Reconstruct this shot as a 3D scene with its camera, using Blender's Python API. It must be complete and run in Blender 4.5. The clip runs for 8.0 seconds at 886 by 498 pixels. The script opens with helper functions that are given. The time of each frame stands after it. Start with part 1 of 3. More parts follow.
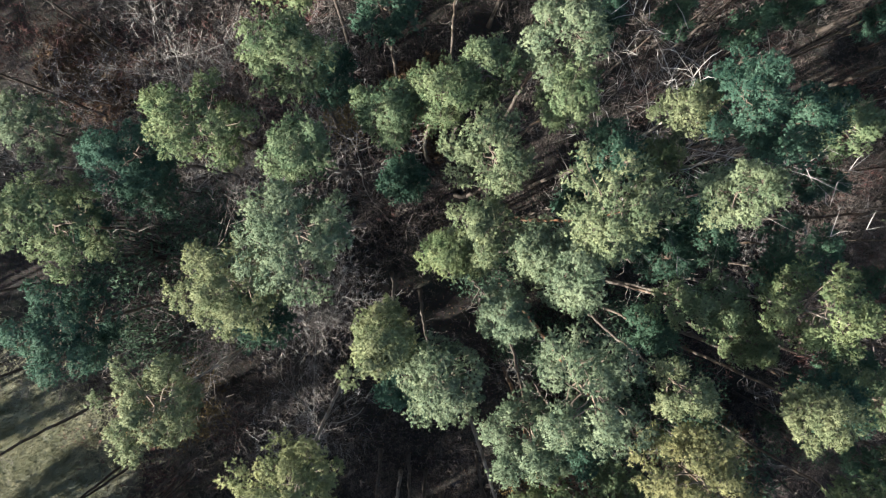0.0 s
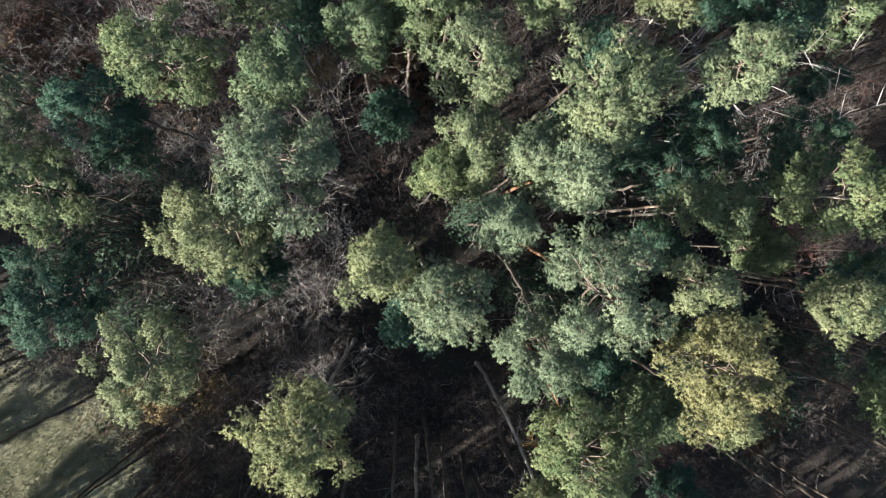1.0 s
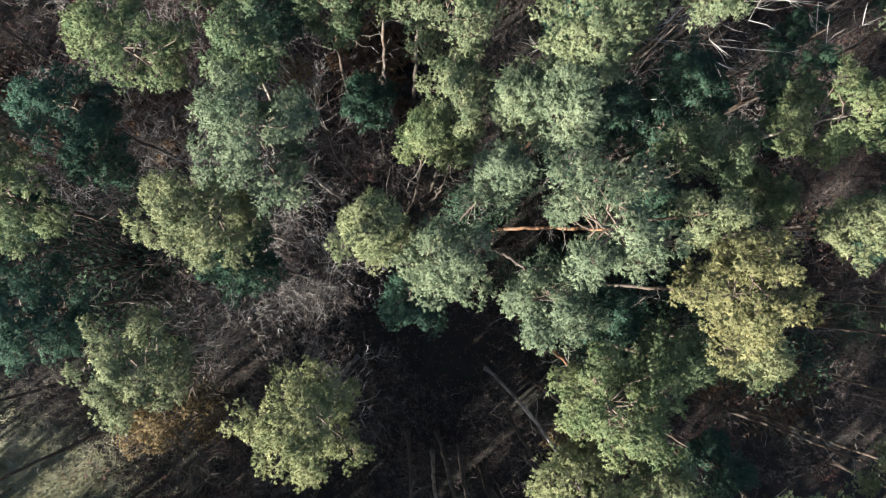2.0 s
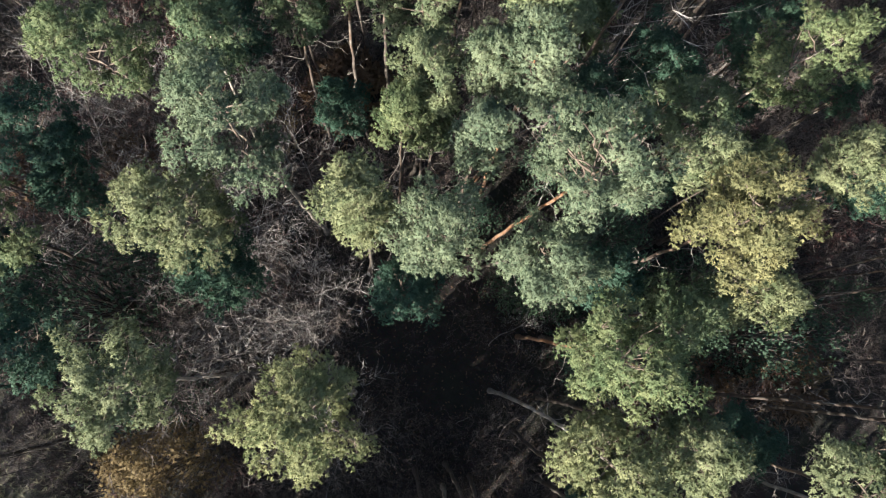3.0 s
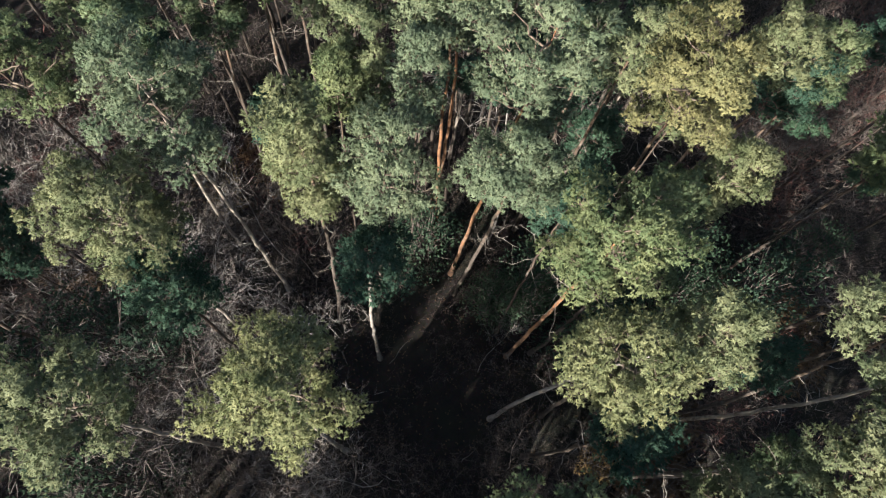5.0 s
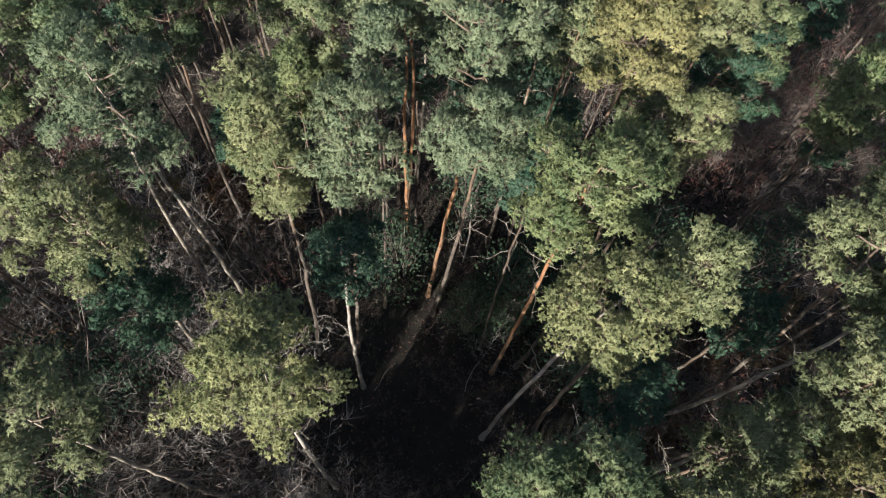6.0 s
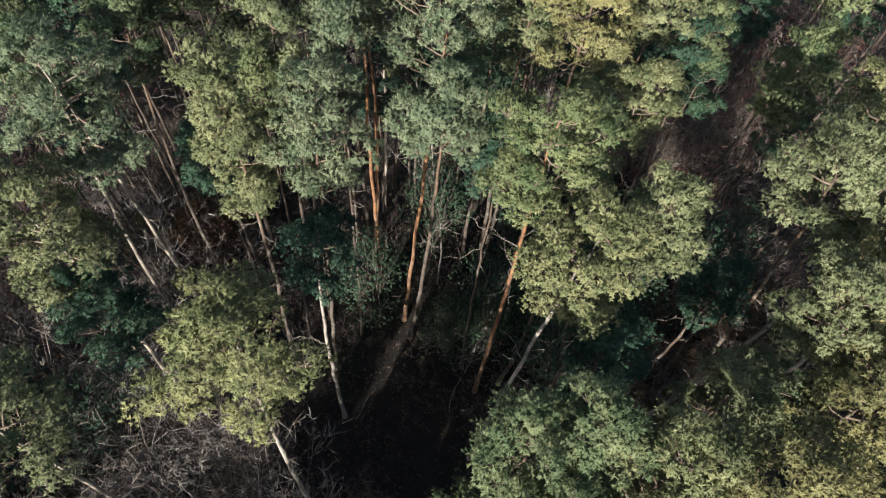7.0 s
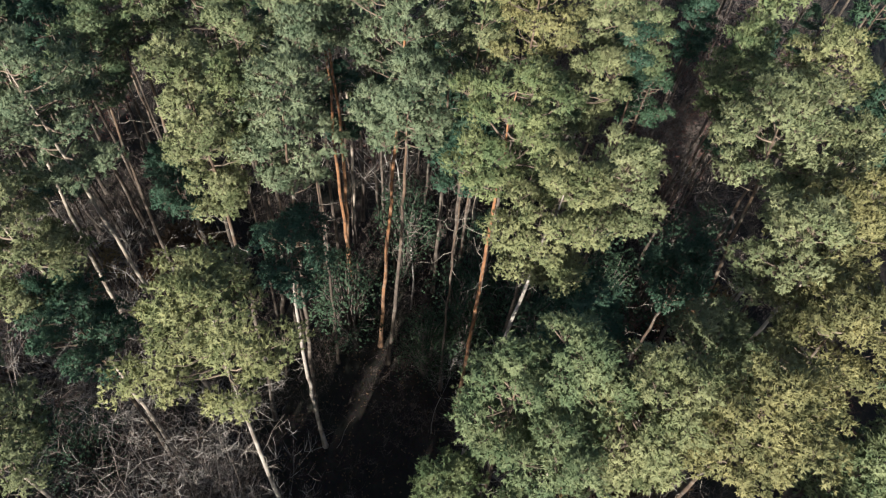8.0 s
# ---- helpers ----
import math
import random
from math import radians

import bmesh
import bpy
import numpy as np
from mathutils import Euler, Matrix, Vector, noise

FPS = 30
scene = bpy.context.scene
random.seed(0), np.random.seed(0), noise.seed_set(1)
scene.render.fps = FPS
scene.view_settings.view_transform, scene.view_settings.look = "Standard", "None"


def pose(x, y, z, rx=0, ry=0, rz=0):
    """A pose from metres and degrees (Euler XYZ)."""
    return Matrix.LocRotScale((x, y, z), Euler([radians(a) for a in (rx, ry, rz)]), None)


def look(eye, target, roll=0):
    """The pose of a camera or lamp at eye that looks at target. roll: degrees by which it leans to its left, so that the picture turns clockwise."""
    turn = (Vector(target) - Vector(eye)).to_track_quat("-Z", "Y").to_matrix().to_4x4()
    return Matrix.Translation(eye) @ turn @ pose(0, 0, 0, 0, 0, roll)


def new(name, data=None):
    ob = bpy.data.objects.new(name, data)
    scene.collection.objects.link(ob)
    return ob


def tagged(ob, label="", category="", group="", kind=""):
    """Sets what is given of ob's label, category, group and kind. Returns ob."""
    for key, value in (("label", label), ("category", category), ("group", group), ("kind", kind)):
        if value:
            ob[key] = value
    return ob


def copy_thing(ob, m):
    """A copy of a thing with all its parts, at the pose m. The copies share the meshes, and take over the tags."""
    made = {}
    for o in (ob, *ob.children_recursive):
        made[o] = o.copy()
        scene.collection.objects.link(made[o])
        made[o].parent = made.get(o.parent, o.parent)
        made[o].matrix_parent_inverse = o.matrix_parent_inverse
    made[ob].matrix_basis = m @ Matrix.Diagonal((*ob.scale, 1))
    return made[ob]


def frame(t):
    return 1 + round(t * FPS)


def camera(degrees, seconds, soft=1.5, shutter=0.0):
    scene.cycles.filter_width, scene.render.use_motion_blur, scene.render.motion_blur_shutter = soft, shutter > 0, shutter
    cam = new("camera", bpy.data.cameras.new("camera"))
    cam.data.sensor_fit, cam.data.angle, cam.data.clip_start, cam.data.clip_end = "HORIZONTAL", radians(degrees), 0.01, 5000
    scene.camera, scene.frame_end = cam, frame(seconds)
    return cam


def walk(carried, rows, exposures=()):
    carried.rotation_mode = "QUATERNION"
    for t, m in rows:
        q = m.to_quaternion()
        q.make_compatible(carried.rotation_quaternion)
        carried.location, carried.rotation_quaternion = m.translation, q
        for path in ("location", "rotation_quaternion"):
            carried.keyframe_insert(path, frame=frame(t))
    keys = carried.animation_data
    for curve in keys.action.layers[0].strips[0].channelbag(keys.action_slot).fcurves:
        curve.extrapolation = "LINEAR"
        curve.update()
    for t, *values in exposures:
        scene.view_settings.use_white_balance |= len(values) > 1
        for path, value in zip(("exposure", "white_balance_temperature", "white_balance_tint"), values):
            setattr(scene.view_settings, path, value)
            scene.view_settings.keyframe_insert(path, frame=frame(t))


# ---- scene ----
# ---------------------------------------------------------------- camera
cam = camera(70.13, 8.0, soft=1.2)
ROWS = [
    (0.0, 0.308, -0.178, 47.315, -1.422, -2.249, -0.245),
    (0.5, 0.3, -1.615, 46.719, -1.582, -2.434, -3.088),
    (1.0, 0.236, -3.089, 46.134, -1.667, -2.581, -5.913),
    (1.5, 0.08, -4.561, 45.542, -0.371, -2.728, -8.789),
    (1.7, -0.017, -5.144, 45.31, 0.803, -2.815, -10.039),
    (2.8, -0.772, -8.662, 43.962, 8.344, -3.273, -16.427),
    (3.0, -0.943, -9.207, 43.704, 9.464, -3.351, -17.641),
    (3.5, -1.302, -10.487, 43.06, 12.102, -3.301, -20.551),
    (4.0, -1.706, -11.722, 42.41, 14.824, -3.264, -23.423),
    (4.5, -2.196, -12.83, 41.737, 17.466, -3.323, -26.4),
    (6.0, -3.962, -16.005, 39.827, 26.143, -3.424, -35.181),
    (6.5, -4.589, -16.947, 39.237, 28.982, -3.46, -37.807),
    (7.0, -5.275, -17.838, 38.727, 31.796, -3.496, -40.258),
    (7.5, -6.014, -18.694, 38.249, 34.63, -3.589, -42.62),
    (8.0, -6.764, -19.535, 37.781, 37.399, -3.601, -44.755),
]
EXPOSURE = 1.4
walk(cam, [(t, pose(x, y, z, rx, ry, rz)) for t, x, y, z, rx, ry, rz in ROWS], [(0.0, EXPOSURE + 0.42, 6400, 8.0), (4.0, EXPOSURE + 0.13, 6520, 11.0), (8.0, EXPOSURE - 0.36, 6600, 10.0)])

# ---------------------------------------------------------------- sky and sun
SUN_AZ, SUN_EL = radians(207.0), radians(28.5)  # counter-clockwise from +x
to_sun = Vector((math.cos(SUN_EL) * math.cos(SUN_AZ), math.cos(SUN_EL) * math.sin(SUN_AZ), math.sin(SUN_EL)))
world = bpy.data.worlds.new("world")
scene.world = world
world.use_nodes = True
wt = world.node_tree
wt.nodes.clear()
sky = wt.nodes.new("ShaderNodeTexSky")
sky.sky_type, sky.sun_disc, sky.sun_elevation, sky.sun_rotation = "NISHITA", False, SUN_EL, radians(90) - SUN_AZ
sky.dust_density, sky.ozone_density = 1.5, 1.0
bg = wt.nodes.new("ShaderNodeBackground")
bg.inputs["Strength"].default_value = 0.08
wo = wt.nodes.new("ShaderNodeOutputWorld")
wt.links.new(sky.outputs[0], bg.inputs[0])
wt.links.new(bg.outputs[0], wo.inputs[0])
sun_data = bpy.data.lights.new("sun", "SUN")
sun_data.energy, sun_data.angle, sun_data.color = 4.9, radians(0.6), (1.0, 0.94, 0.85)
sun = new("sun", sun_data)
sun.matrix_world = look((0, 0, 80), Vector((0, 0, 80)) - to_sun)


# ---------------------------------------------------------------- materials
def material(name):
    mat = bpy.data.materials.new(name)
    mat.use_nodes = True
    nt = mat.node_tree
    nt.nodes.clear()
    out = nt.nodes.new("ShaderNodeOutputMaterial")

    def node(kind, **inputs):
        n = nt.nodes.new(kind)
        for key, value in inputs.items():
            socket = n.inputs[key.replace("_", " ")]
            if isinstance(value, bpy.types.NodeSocket):
                nt.links.new(value, socket)
            else:
                socket.default_value = value
        return n

    return mat, nt, out, node


def rgb(c):
    return (c[0], c[1], c[2], 1.0)


def mix(nt, factor, a, b, blend="MIX"):
    n = nt.nodes.new("ShaderNodeMix")
    n.data_type, n.blend_type = "RGBA", blend
    for socket, value in ((n.inputs[0], factor), (n.inputs[6], a), (n.inputs[7], b)):
        if isinstance(value, bpy.types.NodeSocket):
            nt.links.new(value, socket)
        else:
            socket.default_value = rgb(value) if isinstance(value, tuple) else value
    return n.outputs[2]


def ramp(nt, value, stops):
    n = nt.nodes.new("ShaderNodeValToRGB")
    els = n.color_ramp.elements
    while len(els) < len(stops):
        els.new(0.5)
    for e, (p, c) in zip(els, stops):
        e.position, e.color = p, rgb(c)
    nt.links.new(value, n.inputs[0])
    return n.outputs[0]


def grey(v):
    return (v, v, v)


def foliage(name, old, young, through_leaf=0.3, patch=1.1):
    """Needle or leaf tufts: two tones in patches, varied blade by blade and tree by tree."""
    mat, nt, out, node = material(name)
    co = nt.nodes.new("ShaderNodeTexCoord").outputs["Object"]
    patches = node("ShaderNodeTexNoise", Vector=co, Scale=patch, Detail=3.0, Roughness=0.6).outputs["Fac"]
    tone = ramp(nt, patches, [(0.36, old), (0.64, young)])
    island = nt.nodes.new("ShaderNodeNewGeometry").outputs["Random Per Island"]
    tone = mix(nt, 0.36, tone, ramp(nt, island, [(0.0, grey(0.45)), (0.5, grey(0.95)), (0.93, grey(1.15)), (1.0, (1.45, 1.2, 0.85))]), "MULTIPLY")
    tree = nt.nodes.new("ShaderNodeObjectInfo").outputs["Random"]
    tone = mix(nt, 0.6, tone, ramp(nt, tree, [(0.0, (0.82, 0.9, 0.95)), (0.5, (1.0, 1.0, 1.0)), (1.0, (1.15, 1.08, 0.9))]), "MULTIPLY")
    face = node("ShaderNodeBsdfPrincipled", Base_Color=tone, Roughness=0.7)
    face.inputs["Specular IOR Level"].default_value = 0.25
    back = node("ShaderNodeBsdfTranslucent", Color=tone)
    both = node("ShaderNodeMixShader", Fac=through_leaf)
    nt.links.new(face.outputs[0], both.inputs[1])
    nt.links.new(back.outputs[0], both.inputs[2])
    nt.links.new(both.outputs[0], out.inputs[0])
    return mat


def bark(name, low, high, dark, change=0.5, patches=5.0):
    """Scaly bark: one colour below, another above, with dark plates and pale lichen."""
    mat, nt, out, node = material(name)
    tc = nt.nodes.new("ShaderNodeTexCoord")
    co = tc.outputs["Object"]
    z = node("ShaderNodeSeparateXYZ", Vector=tc.outputs["Generated"]).outputs["Z"]
    wander = node("ShaderNodeTexNoise", Vector=co, Scale=0.7, Detail=3.0).outputs["Fac"]
    add = node("ShaderNodeMath")
    add.operation = "MULTIPLY_ADD"
    nt.links.new(wander, add.inputs[0])
    add.inputs[1].default_value = 0.5
    nt.links.new(z, add.inputs[2])
    tone = ramp(nt, add.outputs[0], [(change + 0.1, low), (change + 0.4, high)])
    stretch = node("ShaderNodeMapping", Vector=co)
    stretch.inputs["Scale"].default_value = (1.0, 1.0, 0.35)
    plates = node("ShaderNodeTexVoronoi", Vector=stretch.outputs[0], Scale=patches * 3).outputs["Distance"]
    blot = node("ShaderNodeTexNoise", Vector=stretch.outputs[0], Scale=patches, Detail=5.0, Roughness=0.65).outputs["Fac"]
    tone = mix(nt, ramp(nt, blot, [(0.46, grey(0.0)), (0.62, grey(0.75))]), tone, dark)
    tone = mix(nt, ramp(nt, plates, [(0.0, grey(0.0)), (0.7, grey(0.5))]), tone, grey(0.45), "MULTIPLY")
    lichen = node("ShaderNodeTexNoise", Vector=co, Scale=2.2, Detail=4.0).outputs["Fac"]
    tone = mix(nt, ramp(nt, lichen, [(0.56, grey(0.0)), (0.7, grey(0.32))]), tone, (0.36, 0.36, 0.31))
    b = node("ShaderNodeBump", Strength=0.7, Distance=0.03, Height=blot)
    face = node("ShaderNodeBsdfPrincipled", Base_Color=tone, Roughness=0.88, Normal=b.outputs[0])
    nt.links.new(face.outputs[0], out.inputs[0])
    return mat


def twig_material(name, a, b):
    mat, nt, out, node = material(name)
    island = nt.nodes.new("ShaderNodeNewGeometry").outputs["Random Per Island"]
    co = nt.nodes.new("ShaderNodeTexCoord").outputs["Object"]
    n = node("ShaderNodeTexNoise", Vector=co, Scale=3.0, Detail=4.0).outputs["Fac"]
    tone = mix(nt, ramp(nt, n, [(0.35, grey(0.0)), (0.65, grey(1.0))]), a, b)
    tone = mix(nt, 0.6, tone, ramp(nt, island, [(0.0, grey(0.5)), (1.0, grey(1.3))]), "MULTIPLY")
    face = node("ShaderNodeBsdfPrincipled", Base_Color=tone, Roughness=0.85)
    nt.links.new(face.outputs[0], out.inputs[0])
    return mat


FOLIAGE = {
    "grey": foliage("needles_grey_green", (0.107, 0.151, 0.09), (0.24, 0.284, 0.172)),
    "green": foliage("needles_green", (0.093, 0.142, 0.072), (0.22, 0.262, 0.138)),
    "yellow": foliage("needles_yellow_green", (0.137, 0.17, 0.085), (0.285, 0.305, 0.165)),
    "gold": foliage("needles_golden_green", (0.155, 0.16, 0.072), (0.33, 0.30, 0.135)),
    # darkest needles; the bluish tone of skylit shade is put into their colour
    "teal": foliage("needles_shaded_blue_green", (0.037, 0.088, 0.058), (0.083, 0.148, 0.098)),
}
BARK = {
    "orange": bark("bark_pine_orange", (0.27, 0.155, 0.09), (0.36, 0.175, 0.082), (0.06, 0.042, 0.034), 0.35),
    "grey": bark("bark_pine_grey", (0.145, 0.117, 0.097), (0.19, 0.128, 0.088), (0.055, 0.044, 0.037), 0.7),
    # "brown" is the grey bark darkened, shade among the trunks put into its colour
    "brown": bark("bark_shade_brown", (0.10, 0.078, 0.063), (0.14, 0.098, 0.07), (0.045, 0.035, 0.03), 0.6),
    "white": bark("bark_whitish", (0.40, 0.365, 0.325), (0.44, 0.40, 0.36), (0.10, 0.07, 0.055), 0.5, 2.4),
    "pale": bark("bark_pale", (0.44, 0.38, 0.32), (0.48, 0.42, 0.35), (0.09, 0.065, 0.05), 0.5, 3.0),
}
LIMB = twig_material("limb_bark", (0.09, 0.068, 0.05), (0.19, 0.15, 0.115))
DEADWOOD = twig_material("dead_wood", (0.17, 0.145, 0.125), (0.36, 0.33, 0.29))
TWIGS = twig_material("bare_twigs", (0.065, 0.052, 0.046), (0.20, 0.17, 0.153))
PALE_TWIGS = twig_material("pale_twigs", (0.25, 0.228, 0.21), (0.42, 0.395, 0.37))
BRAMBLE = twig_material("bramble_stems", (0.06, 0.045, 0.039), (0.165, 0.132, 0.115))
TWIGS_RED = twig_material("red_twigs", (0.10, 0.045, 0.04), (0.18, 0.08, 0.065))
RUST = foliage("withered_leaves", (0.14, 0.10, 0.048), (0.26, 0.19, 0.088), 0.3)
FERN = foliage("withered_fern", (0.12, 0.078, 0.05), (0.22, 0.145, 0.085), 0.25)
SHRUB = foliage("evergreen_leaves", (0.035, 0.07, 0.045), (0.075, 0.125, 0.075), 0.2, 2.0)
GRASS = foliage("pale_grass", (0.21, 0.22, 0.14), (0.38, 0.37, 0.26), 0.25, 0.5)


def ground_material():
    mat, nt, out, node = material("forest_floor")
    co = nt.nodes.new("ShaderNodeTexCoord").outputs["Object"]
    big = node("ShaderNodeTexNoise", Vector=co, Scale=0.16, Detail=5.0, Roughness=0.6).outputs["Fac"]
    mid = node("ShaderNodeTexNoise", Vector=co, Scale=1.3, Detail=6.0, Roughness=0.7).outputs["Fac"]
    fine = node("ShaderNodeTexVoronoi", Vector=co, Scale=9.0).outputs["Color"]
    # litter and moss tones darkened to include the deep shade under the pines
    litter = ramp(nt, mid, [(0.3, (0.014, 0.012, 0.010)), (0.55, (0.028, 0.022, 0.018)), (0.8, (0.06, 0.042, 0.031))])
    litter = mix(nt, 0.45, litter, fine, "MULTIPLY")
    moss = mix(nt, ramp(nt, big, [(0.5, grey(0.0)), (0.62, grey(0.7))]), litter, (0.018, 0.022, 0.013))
    # the grassy clearing
    away = node("ShaderNodeVectorMath", Vector=co)
    away.operation = "DISTANCE"
    away.inputs[1].default_value = (-30.0, -18.0, 0.0)
    edge = node("ShaderNodeMath")
    edge.operation = "MULTIPLY_ADD"
    nt.links.new(big, edge.inputs[0])
    edge.inputs[1].default_value = 12.0
    nt.links.new(away.outputs["Value"], edge.inputs[2])
    scaled = node("ShaderNodeMath")
    scaled.operation = "DIVIDE"
    nt.links.new(edge.outputs[0], scaled.inputs[0])
    scaled.inputs[1].default_value = 30.0
    grass = ramp(nt, mid, [(0.3, (0.20, 0.215, 0.14)), (0.7, (0.40, 0.40, 0.29))])
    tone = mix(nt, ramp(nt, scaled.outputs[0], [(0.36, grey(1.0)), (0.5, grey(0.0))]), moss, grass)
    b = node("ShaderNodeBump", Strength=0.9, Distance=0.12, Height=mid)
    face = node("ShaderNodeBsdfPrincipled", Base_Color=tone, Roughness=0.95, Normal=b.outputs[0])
    nt.links.new(face.outputs[0], out.inputs[0])
    return mat


FLOOR = ground_material()


# ---------------------------------------------------------------- mesh helpers
def build(name, verts, tris, mat, normals=None, smooth=False):
    """A mesh out of arrays of corners and triangles."""
    verts, tris = np.asarray(verts, np.float32), np.asarray(tris, np.int32)
    me = bpy.data.meshes.new(name)
    me.vertices.add(len(verts))
    me.vertices.foreach_set("co", verts.ravel())
    me.loops.add(tris.size)
    me.loops.foreach_set("vertex_index", tris.ravel())
    me.polygons.add(len(tris))
    me.polygons.foreach_set("loop_start", np.arange(0, tris.size, 3, dtype=np.int32))
    me.update(calc_edges=True)
    if smooth or normals is not None:
        me.polygons.foreach_set("use_smooth", np.ones(len(tris), bool))
    me.materials.append(mat)
    if normals is not None:
        me.normals_split_custom_set_from_vertices(np.asarray(normals, np.float32).tolist())
    return me


def part(name, me, parent, label=""):
    ob = new(name, me)
    ob.parent = parent
    return tagged(ob, label) if label else ob


class Heap:
    """Gathers pieces of one mesh."""

    def __init__(self):
        self.v, self.f, self.n = [], [], 0

    def add(self, v, f):
        self.v.append(v)
        self.f.append(f + self.n)
        self.n += len(v)

    def mesh(self, name, mat, smooth=False):
        return build(name, np.concatenate(self.v), np.concatenate(self.f), mat, smooth=smooth)


def unit(v):
    return v / np.maximum(np.linalg.norm(v, axis=-1, keepdims=True), 1e-9)


def tube(path, radii, sides=6):
    """A tapered round rod along a path."""
    path, radii = np.asarray(path, float), np.asarray(radii, float)
    way = unit(np.gradient(path, axis=0))
    side = unit(np.cross(way, np.where(np.abs(way[:, 2:3]) > 0.9, [[1.0, 0.0, 0.0]], [[0.0, 0.0, 1.0]])))
    other = np.cross(way, side)
    a = np.linspace(0, 2 * np.pi, sides, endpoint=False)
    ring = path[:, None] + radii[:, None, None] * (np.cos(a)[None, :, None] * side[:, None] + np.sin(a)[None, :, None] * other[:, None])
    n = len(path)
    i, j = np.meshgrid(np.arange(n - 1), np.arange(sides), indexing="ij")
    k = (j + 1) % sides
    p, q, r, s = i * sides + j, i * sides + k, (i + 1) * sides + j, (i + 1) * sides + k
    return ring.reshape(-1, 3), np.concatenate([np.stack([p, q, s], -1).reshape(-1, 3), np.stack([p, s, r], -1).reshape(-1, 3)])


def bent(a, b, n, sag, rng, jitter=0.0):
    """A path from a to b that bows by sag and wanders a little."""
    s = np.linspace(0, 1, n)[:, None]
    p = np.asarray(a) * (1 - s) + np.asarray(b) * s + np.asarray(sag) * (s * (1 - s) * 4)
    w = rng.normal(0, 1, (n, 3)) * jitter
    w[0] = 0
    return p + w


def blades(centres, ways, length, width, count, rng, spread=1.0):
    """Tufts of narrow blades round each way; returns corners, triangles and soft normals."""
    n = len(centres)
    w = np.repeat(ways, count, 0) + rng.normal(0, spread, (n * count, 3))
    w = unit(w)
    c = np.repeat(centres, count, 0)
    out = np.repeat(ways, count, 0)
    side = unit(np.cross(w, out + rng.normal(0, 0.5, w.shape)))
    ln = (length * rng.uniform(0.7, 1.2, n * count))[:, None]
    wd = (width * rng.uniform(0.7, 1.3, n * count))[:, None]
    root = c - w * ln * 0.15
    v = np.stack([root - side * wd * 0.5, root + side * wd * 0.5, c + w * ln], 1)
    face = np.cross(v[:, 1] - v[:, 0], v[:, 2] - v[:, 0])
    flip = np.einsum("ij,ij->i", face, out) < 0
    v[flip] = v[flip][:, [1, 0, 2]]
    face = unit(np.where(flip[:, None], -face, face))
    soft = unit(out * 0.9 + face * 0.4)
    return v.reshape(-1, 3), np.arange(n * count * 3).reshape(-1, 3), np.repeat(soft, 3, 0)


def tufts(clumps, radii, middle, rng, per=34, length=0.17, width=0.06, count=6, flat=0.6):
    """Needle tufts on the outer shell of each clump."""
    num = np.maximum(4, (per * (radii / 0.45) ** 2)).astype(int)
    c, r = np.repeat(clumps, num, 0), np.repeat(radii, num)[:, None]
    d = unit(rng.normal(0, 1, c.shape))
    d[:, 2] = np.where(d[:, 2] < -0.25, -d[:, 2], d[:, 2])
    shell = rng.uniform(0.55, 1.05, (len(c), 1))
    p = c + d * r * shell * [1, 1, flat]
    away = c - middle
    out = unit(0.68 * d + 0.8 * unit(away) + [0, 0, 0.12])
    return blades(p, out, length, width, count, rng)


# ---------------------------------------------------------------- pine trees
def profile(kind, h):
    """Half width of the crown at the height h from 0 (lowest) to 1 (top)."""
    if kind == "cone":
        return min(1.0, 0.45 + h * 1.8) * (1 - h) ** 0.6 * 1.12
    if kind == "flat":
        return min(1.0, 0.5 + 0.9 * h) * max(0.0, 1 - h ** 4) ** 0.5
    return min(1.0, 0.5 + 1.3 * h) * max(0.0, 1 - h ** 2.6) ** 0.5


